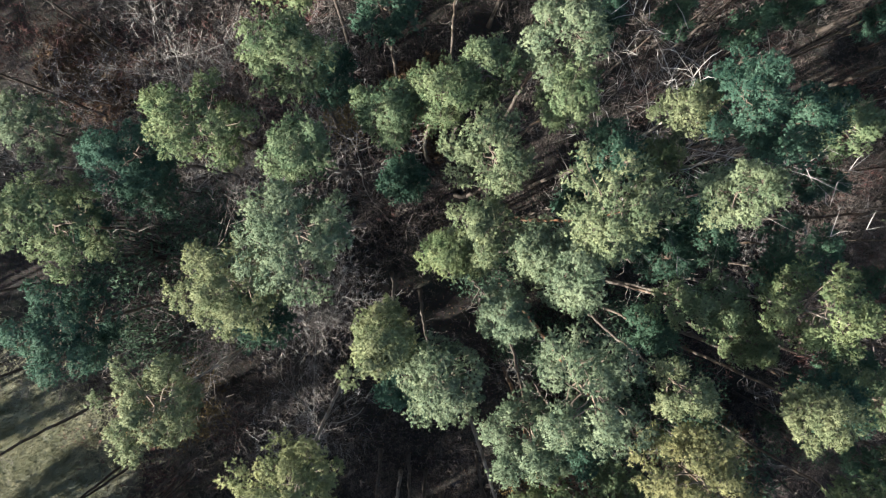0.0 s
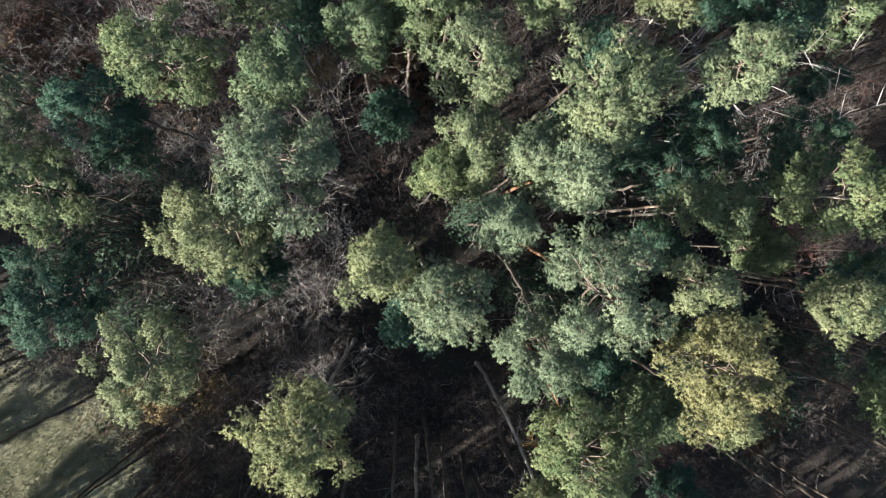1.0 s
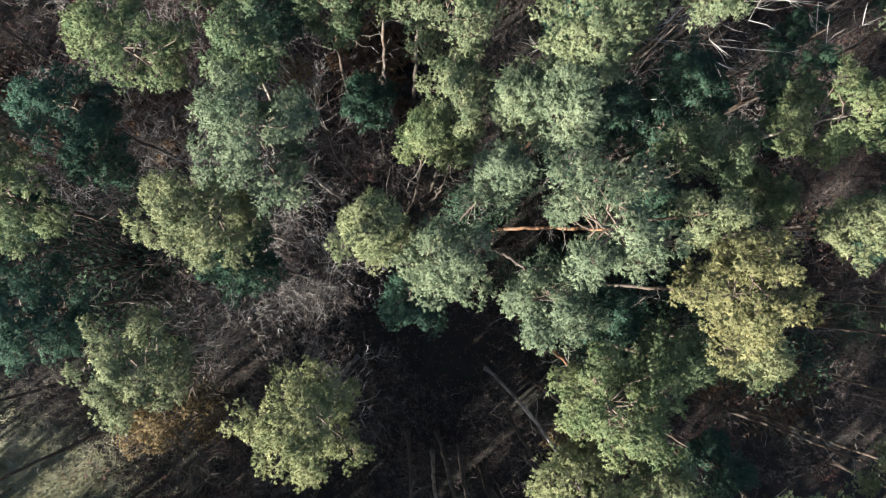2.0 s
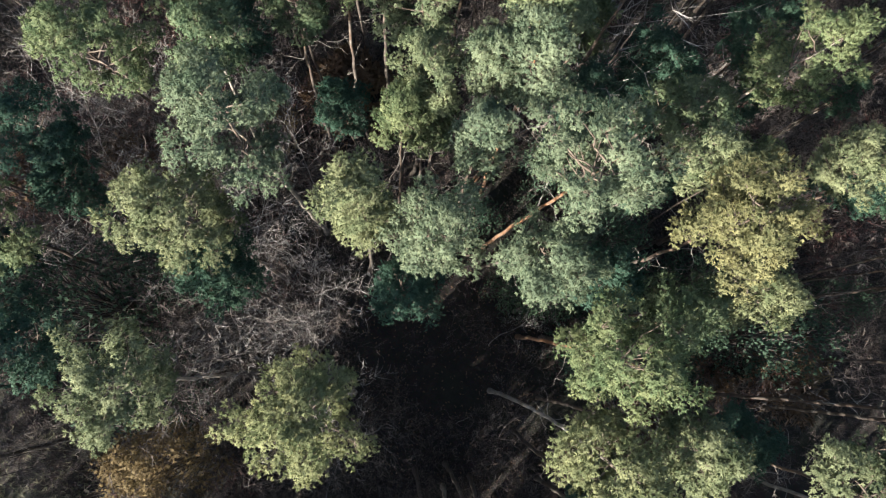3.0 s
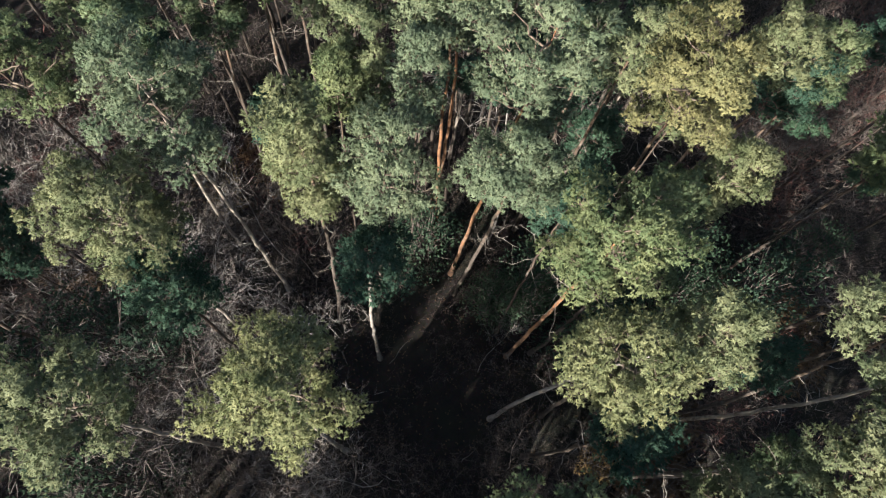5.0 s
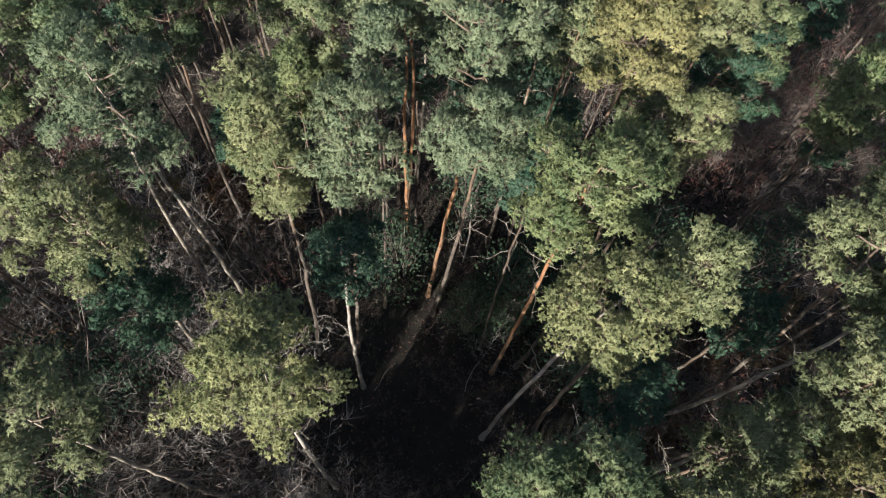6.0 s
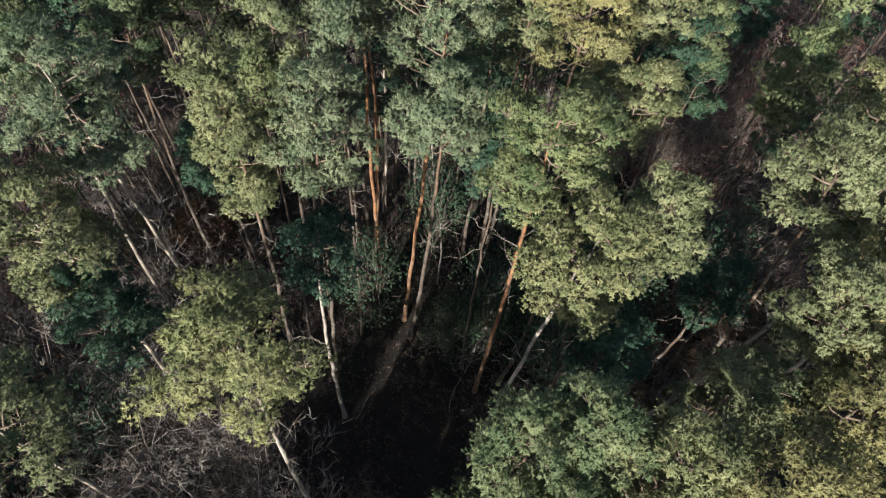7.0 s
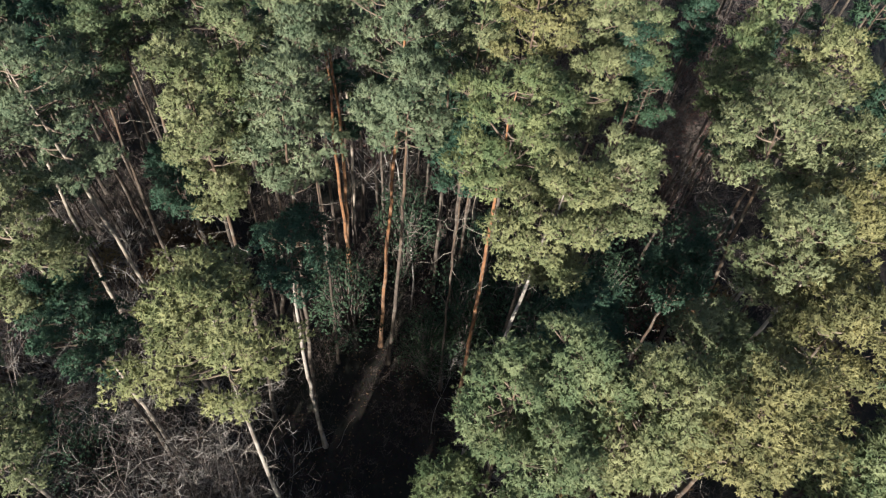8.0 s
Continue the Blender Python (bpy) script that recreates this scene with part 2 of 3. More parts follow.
def pine(top, R, deep, tint="green", base=None, kind="dome", seed=0, skin="orange", dbh=0.25, full=1.02, dead=9, bow=None, label="", fine=1.0, split=True):
    """A tall pine: bare trunk, limbs, crown of needle clumps, dead branches below. top: the crown's highest point."""
    rng = np.random.default_rng(seed + 1000)
    tx, ty, tz = top
    bx, by = base if base else (tx + rng.normal(0, 0.35), ty + rng.normal(0, 0.35))
    org = np.array([bx, by, 0.0])
    tip = np.array([tx, ty, tz]) - org
    tree = new("pine_tree")
    tree.location = org
    sag = np.array(bow if bow else (rng.normal(0, 0.25), rng.normal(0, 0.25), 0.0), float)
    if len(sag) == 2:
        sag = np.append(sag, 0.0)
    stem = bent((0, 0, -0.3), tip - [0, 0, 0.9], 22, sag, rng, 0.03)
    s = np.linspace(0, 1, 22)
    rad = dbh / 2 * np.maximum(0.14, 1.05 - 0.72 * s - 0.9 * np.maximum(0, s - 0.8)) + 0.11 * np.exp(-s * 26)
    v, f = tube(stem, rad, 9)
    part("trunk", build("trunk", v, f, BARK[skin], smooth=True), tree)

    def on_stem(z):
        return np.array([np.interp(z, stem[:, 2], stem[:, k]) for k in range(3)])

    z0 = tip[2] - deep
    limbs, clumps, sizes = Heap(), [], []
    n = int(round((8 + 3.0 * deep) * full * (0.75 if fine < 0.3 else 1.0)))
    lop = rng.uniform(0, 2 * np.pi)
    hubs = []

    def lobe(c, way, size):
        """A rounded head of needle clumps at the end of a shoot."""
        m = int((3 if fine < 0.3 else 6 if fine < 0.5 else 20) * (size / 0.6) ** 1.6) + 2
        d = unit(rng.normal(0, 1, (m, 3)))
        d[:, 2] = np.where(d[:, 2] < -0.15, -d[:, 2], d[:, 2])
        d = unit(d + 0.25 * np.asarray(way))
        p = c + d * size * rng.uniform(0.45, 1.0, (m, 1)) * [1.0, 1.0, 0.62]
        clumps.extend(p)
        sizes.extend(rng.uniform(0.12, 0.22, m) * (2.4 if fine < 0.3 else 1.9 if fine < 0.5 else 1.0))
        hubs.extend([c - 0.35 * size * np.asarray(way) - [0, 0, 0.3 * size]] * m)
        if fine > 0.55:
            for e in p[::2]:
                limbs.add(*tube(np.stack([c - [0, 0, 0.3 * size], (c + e) / 2 - [0, 0, 0.12 * size], e]), [0.011, 0.008, 0.004], 3))

    for i in range(n):
        if split:
            limbs = Heap()
        h = (i + rng.uniform(0, 1)) / n
        az = i * 2.4 + rng.normal(0, 0.45)
        reach = 1.08 * R * profile(kind, h) * rng.uniform(0.68, 1.08) * (1 + 0.16 * math.cos(az - lop))
        size = rng.uniform(0.45, 0.76) * (0.75 + 0.17 * R)
        reach = max(0.25, reach - 0.35 * size)
        way = np.array([math.cos(az), math.sin(az), 0.35])
        zt = z0 + deep * h * 0.95
        a = on_stem(max(zt - 0.45 * reach - 0.1, z0 - 0.6))
        e = on_stem(zt) + [math.cos(az) * reach, math.sin(az) * reach, rng.normal(0, 0.15)]
        path = bent(a, e - [0, 0, 0.25 * size], 6, (0, 0, -0.10 * reach), rng, 0.03 * reach)
        limbs.add(*tube(path, np.linspace(0.02 + 0.014 * reach, 0.008, 6), 5))
        lobe(e, way, size)
        if reach > 0.9:
            side = np.array([-math.sin(az), math.cos(az), 0.1]) * rng.choice([-1.0, 1.0])
            c = path[3] + side * rng.uniform(0.25, 0.5) + [0, 0, 0.15]
            limbs.add(*tube(np.stack([path[2], (path[2] + c) / 2, c]), [0.016, 0.012, 0.007], 4))
            lobe(c, unit(way + side), size * rng.uniform(0.6, 0.85))
        if split:
            part("limb", limbs.mesh("limb", LIMB), tree)
    if split:
        limbs = Heap()
    for j in range(3):
        lobe(tip + rng.normal(0, 0.3, 3) * [1, 1, 0.6] - [0, 0, 0.45], np.array([0, 0, 1.0]), rng.uniform(0.36, 0.5))
    if split:
        tagged(part("leader_shoot", limbs.mesh("leader_shoot", LIMB), tree), kind="stuff")
    else:
        tagged(part("branchwork", limbs.mesh("branchwork", LIMB), tree), kind="stuff")
    clumps, sizes = np.array(clumps), np.array(sizes)
    per = 42 * fine
    middle = np.repeat(np.array(hubs), np.maximum(4, (per * (sizes / 0.45) ** 2)).astype(int), 0)
    v, f, nn = tufts(clumps, sizes, middle, rng, per=per, length=0.105 / fine ** 0.5, width=0.048 / fine ** 0.5, count=8 if fine > 0.6 else 6)
    part("crown", build("crown", v, f, FOLIAGE[tint], nn), tree)
    if dead:
        sticks = Heap()
        for i in range(dead):
            if split:
                sticks = Heap()
            z = rng.uniform(max(4.0, z0 - 8.0), z0 - 0.2)
            a, az, ln = on_stem(z), rng.uniform(0, 6.28), rng.uniform(0.4, 1.5)
            e = a + [math.cos(az) * ln, math.sin(az) * ln, rng.uniform(-0.3, 0.35) * ln]
            path = bent(a, e, 5, (0, 0, rng.uniform(-0.1, 0.15) * ln), rng, 0.05 * ln)
            sticks.add(*tube(path, np.linspace(0.013, 0.004, 5), 4))
            for j in range(3):
                q = path[rng.integers(2, 5)]
                sticks.add(*tube(np.stack([q, q + rng.normal(0, 0.22, 3)]), [0.009, 0.004], 3))
            if split:
                part("dead_branch", sticks.mesh("dead_branch", DEADWOOD), tree, "bare grey dead branch")
        if not split:
            tagged(part("deadwood", sticks.mesh("deadwood", DEADWOOD), tree, "bare grey dead branches"), kind="stuff")
    words = {"grey": "grey-green", "green": "green", "yellow": "yellow-green", "gold": "golden yellow-green", "teal": "dark blue-green"}[tint]
    shade = {"orange": "orange-barked", "grey": "grey-barked", "brown": "shade-dark-barked", "pale": "pale-barked", "white": "whitish-barked"}[skin]
    form = {"cone": "a narrow pointed", "flat": "a broad flat", "dome": "a rounded"}[kind]
    tagged(tree, label or f"tall {shade} pine with {form} {words} crown", "pine tree", "pines of the forest")
    return tree


# ---------------------------------------------------------------- bare trees and shrubs
def branching(heap, twigs, a, way, length, radius, level, rng, up, many=True):
    n = (9, 5, 3, 3)[level]
    path = [np.array(a, float)]
    d = unit(np.array(way, float))
    for i in range(n - 1):
        d = unit(d + rng.normal(0, 0.13 + 0.05 * level, 3) + [0, 0, up])
        path.append(path[-1] + d * length / (n - 1))
    path = np.array(path)
    if level == 0:
        heap[0].add(*tube(path, np.linspace(radius, radius * 0.35, n), 6))
    elif level < 3:
        heap[1].add(*tube(path, np.linspace(radius, radius * 0.35, n), 5 if radius > 0.03 else 3))
    else:
        twigs.append((path[0], path[1], path[-1]))
    if level == 3:
        return
    kids = ((13, 7, 6) if many else (9, 5, 5))[level]
    for k in range(kids):
        u = rng.uniform(0.25 if level == 0 else 0.15, 1.0)
        q = path[min(n - 1, int(round(u * (n - 1))))]
        dq = unit(path[-1] - path[0])
        side = unit(np.cross(dq, rng.normal(0, 1, 3)))
        branching(heap, twigs, q, dq * rng.uniform(0.5, 0.9) + side * rng.uniform(0.5, 0.9), length * rng.uniform(0.34, 0.52) * (1.25 - 0.5 * u), radius * (0.30, 0.30, 0.28)[level], level + 1, rng, 0.05, many)


def bare_tree(name, tall, seed, mat, stems=1, radius=0.07, wide=0.25):
    """A leafless tree or many-stemmed shrub at the origin."""
    rng = np.random.default_rng(seed)
    tree = new(name)
    thin, work = [], Heap()
    for i in range(stems):
        az = rng.uniform(0, 6.28)
        lean = rng.uniform(0.3, 1.0) * wide
        stem = Heap()
        branching((stem, work), thin, (0.15 * math.cos(az) * (stems > 1), 0.15 * math.sin(az) * (stems > 1), -0.1), (math.cos(az) * lean, math.sin(az) * lean, 1), tall * rng.uniform(0.8, 1.0), radius, 0, rng, 0.05, stems < 3)
        part("stem", stem.mesh("stem", mat, smooth=True), tree)
    tagged(part("branchwork", work.mesh("branchwork", mat), tree), kind="stuff")
    if thin:
        p = np.array(thin)
        side = unit(np.cross(p[:, 2] - p[:, 0], rng.normal(0, 1, (len(p), 3)))) * 0.0075
        v = np.stack([p[:, 0] - side, p[:, 0] + side, p[:, 1] + side, p[:, 1] - side, p[:, 2]], 1).reshape(-1, 3)
        i = np.arange(len(p))[:, None] * 5
        tagged(part("twigwork", build("twigwork", v, np.concatenate([i + [0, 1, 2], i + [0, 2, 3], i + [3, 2, 4]]), mat), tree), kind="stuff")
    return tree


def leafy_bush(name, tall, wide, mat, seed, clumps=40, leaf=0.13, leaf_wide=0.07, gap=1.0):
    """A bush or low tree with leaves on a frame of thin stems, at the origin."""
    rng = np.random.default_rng(seed)
    bush = new(name)
    stems, pts, sizes = Heap(), [], []
    for i in range(clumps):
        az, h = i * 2.4, rng.uniform(0.25, 1.0)
        r = wide * math.sqrt(max(0.05, 1 - (h * 1.1 - 0.45) ** 2 * 1.9)) * rng.uniform(0.35, 1.0)
        e = np.array([math.cos(az) * r, math.sin(az) * r, tall * h])
        stems.add(*tube(bent((0, 0, 0), e, 5, (0, 0, 0.15 * tall), rng, 0.04), np.linspace(0.03, 0.007, 5), 4))
        pts.append(e)
        sizes.append(rng.uniform(0.3, 0.6) * gap)
    tagged(part("stemwork", stems.mesh("stemwork", TWIGS), bush), kind="stuff")
    pts, sizes = np.array(pts), np.array(sizes)
    middle = np.repeat(np.tile([[0, 0, tall * 0.4]], (len(pts), 1)), np.maximum(4, (26 * (sizes / 0.45) ** 2)).astype(int), 0)
    v, f, nn = tufts(pts, sizes, middle, rng, per=26, length=leaf, width=leaf_wide, count=5)
    tagged(part("foliage", build("foliage", v, f, mat, nn), bush), kind="stuff")
    return bush


# ---------------------------------------------------------------- ground
def height(x, y):
    return 0.35 * math.sin(x * 0.13 + 1.0) * math.cos(y * 0.11) + 0.25 * noise.noise(Vector((x * 0.22, y * 0.22, 0.0)))


def ground():
    u = np.linspace(-1, 1, 181)
    c = np.sign(u) * (70 * np.abs(u) + 630 * np.abs(u) ** 7)
    v = np.array([[x, y, height(x, y)] for x in c for y in c])
    i, j = np.meshgrid(np.arange(180), np.arange(180), indexing="ij")
    p = (i * 181 + j).ravel()
    tris = np.concatenate([np.stack([p, p + 181, p + 182], 1), np.stack([p, p + 182, p + 1], 1)])
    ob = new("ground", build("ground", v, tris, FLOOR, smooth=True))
    return tagged(ob, "forest floor of brown leaf litter, moss and pale grass", "ground", kind="structure")


ground()

# ---------------------------------------------------------------- the pines that stand over the path
# top of the crown, half width, depth of the crown, colour, and what sets the tree apart
PINES = [
    ((-8.5, 3.9, 25.2), 1.85, 5.0, "green", {}),
    ((-4.0, 3.0, 25.2), 1.3, 4.5, "green", {"base": (-5.1, 4.4), "bow": (-0.44, -0.1), "skin": "pale"}),
    ((-4.8, 6.7, 24.8), 1.65, 5.0, "green", {}),
    ((-4.45, -0.1, 26.9), 2.2, 6.5, "grey", {"base": (-3.66, 0.41), "bow": (0.1, -0.05), "skin": "pale"}),
    ((-7.0, -2.4, 24.8), 2.05, 6.0, "yellow", {"full": 1.1, "base": (-7.13, -1.99), "bow": (0.2, -0.1), "skin": "pale"}),
    ((-10.4, -7.2, 23.9), 2.15, 5.0, "yellow", {"skin": "pale"}),
    ((-4.4, -10.0, 25.7), 2.1, 5.5, "yellow", {"base": (-4.97, -10.6), "bow": (-0.21, -0.1), "skin": "white"}),
    ((-1.0, -4.2, 27.3), 1.2, 7.8, "yellow", {"kind": "cone", "base": (-1.72, -3.14), "bow": (0.3, -0.05), "skin": "grey", "full": 1.6}),
    ((1.1, -5.75, 26.6), 1.5, 6.0, "grey", {"base": (0.4, -4.4), "skin": "grey", "dead": 5}),
    ((-0.25, -7.0, 21.6), 1.4, 4.5, "teal", {"base": (-0.5, -6.6), "bow": (-0.2, 0.15), "skin": "white", "dead": 4}),
    ((-0.8, 4.5, 24.0), 1.4, 5.0, "green", {"base": (-1.31, 5.43), "skin": "grey"}),
    ((1.3, 5.0, 25.2), 1.4, 5.0, "green", {}),
    ((3.2, 2.7, 25.4), 1.65, 5.0, "grey", {"kind": "flat"}),
    ((6.9, 0.5, 28.0), 2.0, 5.5, "grey", {"kind": "flat", "base": (7.28, 1.04), "bow": (0.6, -0.3), "skin": "orange"}),
    ((5.7, -1.7, 27.3), 1.5, 5.0, "grey", {"base": (6.61, -1.16), "bow": (-0.1, 0.08), "skin": "orange"}),
    ((2.9, -0.1, 25.0), 1.2, 4.5, "grey", {"skin": "brown", "dbh": 0.17}),
    ((6.0, 4.9, 25.2), 1.25, 4.5, "green", {"full": 0.8}),
    ((5.7, 7.2, 26.2), 1.7, 5.0, "grey", {}),
    ((12.3, 4.9, 26.4), 1.6, 6.0, "teal", {"skin": "grey"}),
    ((14.8, 3.9, 26.0), 1.6, 5.5, "teal", {"skin": "grey"}),
    ((11.0, 4.8, 24.0), 1.1, 4.0, "yellow", {"full": 0.8, "base": (10.6, 4.0), "skin": "pale"}),
    ((11.4, 1.2, 28.0), 1.05, 4.0, "grey", {}),
    ((6.15, -5.95, 28.6), 2.15, 5.5, "grey", {"kind": "flat", "base": (6.35, -3.7), "bow": (0.0, 0.05), "skin": "orange"}),
    ((4.3, -8.0, 26.4), 1.55, 4.5, "grey", {"base": (5.8, -5.0), "skin": "grey"}),
    ((9.7, -8.55, 28.6), 1.95, 5.0, "gold", {"kind": "flat", "base": (10.1, -8.2), "skin": "grey"}),
    ((10.1, -6.0, 26.4), 1.1, 4.5, "yellow", {"full": 0.6, "base": (12.0, -4.8), "skin": "grey"}),
    ((5.0, -11.5, 27.7), 2.0, 5.5, "green", {"base": (6.76, -10.4), "bow": (0.17, 0.08), "skin": "orange"}),
    ((4.0, -14.35, 26.8), 1.65, 5.0, "yellow", {"base": (3.77, -13.29), "bow": (0.21, 0.27), "skin": "white"}),
    ((6.7, -14.7, 26.2), 1.2, 4.0, "yellow", {}),
    ((10.2, -16.9, 27.9), 1.8, 5.0, "yellow", {"skin": "grey", "base": (13.6, -18.6), "bow": (0.6, -0.5)}),
    ((16.2, -3.6, 25.6), 1.8, 6.0, "green", {"skin": "pale", "base": (16.4, -2.3)}),
    ((17.8, -0.9, 21.3), 1.7, 5.0, "teal", {"full": 0.7}),
    ((-11.7, 3.2, 22.8), 1.6, 5.5, "teal", {"skin": "grey"}),
    ((-15.1, 0.4, 23.4), 2.1, 6.0, "green", {}),
    ((-17.5, 4.8, 19.5), 1.7, 5.0, "grey", {"full": 0.7}),
    ((-14.7, -4.4, 22.5), 2.2, 6.0, "teal", {}),
    ((-0.4, -16.8, 25.6), 1.35, 5.0, "green", {"skin": "grey"}),
    ((1.75, -19.5, 26.0), 1.6, 5.5, "yellow", {}),
    ((2.9, -21.2, 26.6), 1.6, 5.0, "gold", {}),
    ((6.8, -21.4, 26.2), 1.6, 5.5, "gold", {}),
    ((9.45, -20.2, 27.0), 1.6, 5.0, "gold", {"skin": "pale", "base": (8.55, -19.97)}),
    ((7.7, -19.4, 27.0), 1.3, 4.5, "yellow", {"skin": "grey"}),
    ((15.6, -16.6, 27.0), 1.8, 5.5, "yellow", {}),
    ((2.7, -0.9, 22.0), 0.9, 4.0, "green", {"skin": "brown", "dbh": 0.17}),
    ((1.5, -0.9, 23.6), 0.95, 4.0, "green", {"base": (0.6, -1.2), "skin": "brown", "dbh": 0.17}),
    ((-7.0, -3.9, 20.8), 1.8, 5.0, "teal", {}),
    ((-2.4, -16.9, 22.4), 0.8, 4.0, "green", {}),
    ((11.3, -16.8, 19.6), 1.3, 4.5, "teal", {}),
    ((9.3, -20.4, 19.6), 1.3, 4.0, "green", {}),
    ((21.1, -7.8, 21.5), 1.5, 5.0, "green", {"skin": "grey"}),
    ((23.7, -7.9, 17.0), 1.5, 5.0, "teal", {}),
    ((18.8, -7.9, 21.8), 1.5, 5.0, "teal", {"skin": "grey"}),
    ((13.9, -3.4, 21.4), 1.4, 4.5, "green", {"full": 0.7, "skin": "grey"}),
    ((8.6, 3.0, 23.0), 1.4, 4.5, "teal", {}),
    ((8.1, -10.7, 25.0), 1.4, 5.0, "green", {"skin": "grey"}),
    ((10.7, -10.8, 25.2), 1.2, 4.0, "yellow", {}),
    ((12.2, -18.8, 26.5), 1.5, 5.0, "yellow", {"skin": "pale"}),
    ((0.7, -17.5, 26.2), 1.35, 4.5, "green", {"skin": "grey"}),
    ((16.3, -7.5, 24.5), 1.3, 4.0, "yellow", {}),
    ((-0.8, -18.6, 25.2), 1.25, 4.5, "green", {"skin": "pale"}),
    ((4.1, -16.0, 23.4), 1.3, 4.5, "teal", {}),
    ((12.8, -1.4, 17.5), 1.5, 5.0, "teal", {"skin": "grey", "dead": 5}),
    ((14.3, 0.9, 18.0), 1.5, 5.0, "teal", {"skin": "grey", "dead": 5}),
    ((12.4, 3.4, 17.5), 1.4, 5.0, "green", {"skin": "grey", "dead": 5}),
    ((3.6, -3.2, 26.0), 1.0, 5.0, "grey", {"skin": "brown", "dbh": 0.17}),
    ((4.6, -0.8, 26.0), 1.2, 4.5, "grey", {"skin": "brown", "dbh": 0.17}),
    ((2.8, 6.2, 24.6), 1.3, 4.5, "green", {"skin": "grey"}),
    ((11.9, -5.2, 18.4), 1.2, 4.5, "teal", {"skin": "grey", "dead": 4}),
    ((11.5, -3.1, 22.8), 1.1, 4.0, "green", {"full": 0.7, "skin": "grey"}),
    ((6.6, -8.9, 23.8), 1.2, 4.5, "teal", {"skin": "brown", "dbh": 0.17}),
    ((5.6, -19.3, 23.8), 1.3, 4.5, "yellow", {"skin": "grey"}),
    ((-20.2, 12.2, 23.0), 1.5, 5.0, "green", {"base": (-20.1, 12.0), "skin": "grey", "dbh": 0.2}),
    ((-21.9, 8.3, 23.0), 1.5, 5.0, "green", {"base": (-21.8, 8.2), "skin": "brown", "dbh": 0.2}),
    ((-12.8, 2.0, 18.5), 1.4, 5.0, "teal", {"skin": "brown", "dbh": 0.16, "dead": 4, "label": "dark blue-green young pine standing below its neighbours"}),
    ((-16.9, 0.4, 18.0), 1.5, 5.0, "teal", {"skin": "brown", "dbh": 0.16, "dead": 4, "label": "dark blue-green young pine standing below its neighbours"}),
    ((8.6, 1.5, 18.5), 1.3, 5.0, "teal", {"skin": "brown", "dbh": 0.16, "dead": 4, "label": "dark blue-green young pine standing below its neighbours"}),
    ((10.6, -0.4, 18.5), 1.4, 5.0, "teal", {"skin": "brown", "dbh": 0.16, "dead": 4, "label": "dark blue-green young pine standing below its neighbours"}),
    ((-3.6, 7.6, 18.0), 1.3, 5.0, "teal", {"skin": "brown", "dbh": 0.16, "dead": 4, "label": "dark blue-green young pine standing below its neighbours"}),
    ((-0.5, 2.4, 18.0), 1.2, 5.0, "teal", {"skin": "brown", "dbh": 0.16, "dead": 4, "label": "dark blue-green young pine standing below its neighbours"}),
    ((14.8, -0.6, 18.5), 1.3, 5.0, "teal", {"skin": "brown", "dbh": 0.16, "dead": 4, "label": "dark blue-green young pine standing below its neighbours"}),
    ((17.0, -5.8, 18.5), 1.3, 5.0, "green", {"skin": "brown", "dbh": 0.16, "dead": 4, "label": "dark green young pine standing below its neighbours"}),
]
for i, (top, R, deep, tint, more) in enumerate(PINES):
    keys = {"seed": i, "skin": ("brown", "grey", "brown", "brown", "grey")[i % 5]}
    keys.update(more)
    pine(top, R, 0.93 * deep, tint, **keys)

# ---------------------------------------------------------------- the forest round about
rng = np.random.default_rng(77)
TINTS = ("green", "grey", "teal", "green", "green", "teal")


def stock(fine, seed, dead):
    return [pine((0.0, 0.0, 24.0 + k % 3), 1.6 + 0.12 * (k % 4), 5.6 + 0.4 * (k % 3), TINTS[k], base=(0.0, 0.0), seed=seed + k, skin=("grey", "brown", "brown", "grey", "brown", "brown")[k], fine=fine, kind=("dome", "dome", "cone")[k % 3], split=False, dead=dead) for k in range(6)]


NEAR, MID = stock(0.38, 200, 8), stock(0.2, 220, 3)
taken = [(p[0][0], p[0][1]) for p in PINES]
spots = []
for x, y in rng.uniform(-66, 66, (9000, 2)):
    if -19.5 < x < 19.5 and -25 < y < 9.5 and not (x < -5.5 and y < -15.8):
        continue
    along, across = -0.891 * (x + 29) - 0.454 * (y + 17), abs(0.454 * (x + 29) - 0.891 * (y + 17))
    if math.hypot(x + 29, y + 17) < 8.5 or (along > 0 and across < 2.0) or (-36 < x < -6 and 7 < y < 19) or (5 < x < 17 and 9 < y < 12):
        continue
    # spacing 2.2: unseen sunward trees set closer to block sun from the gap
    if min(math.hypot(x - a, y - b) for a, b in taken) < (4.6 if x > 19 and -30 < y < 14 else 5.0 if -36 < x < -19 and -9 < y < 8 else 2.2 if x < -5 and y < -15.8 and x > -48 else 2.7 if abs(x) < 44 and abs(y) < 44 else 3.6):
        continue
    taken.append((x, y))
    spots.append((x, y))
spots.sort(key=lambda p: math.hypot(p[0] - 2, p[1] + 6))


def planted(x, y, s):
    return Matrix.Translation((x, y, 0)) @ Euler((rng.normal(0, 0.02), rng.normal(0, 0.02), rng.uniform(0, 6.28))).to_matrix().to_4x4() @ Matrix.Scale(s, 4)


NEAREST, SINGLE = 50, 230
for i, (x, y) in enumerate(spots[:SINGLE]):
    kind, k = (NEAR, i) if i < NEAREST else (MID, i - NEAREST)
    m = planted(x, y, rng.uniform(0.84, 1.06))
    if k < 6:
        kind[k].matrix_basis = m
    else:
        copy_thing(kind[(k * 5 + k // 7) % 6], m)


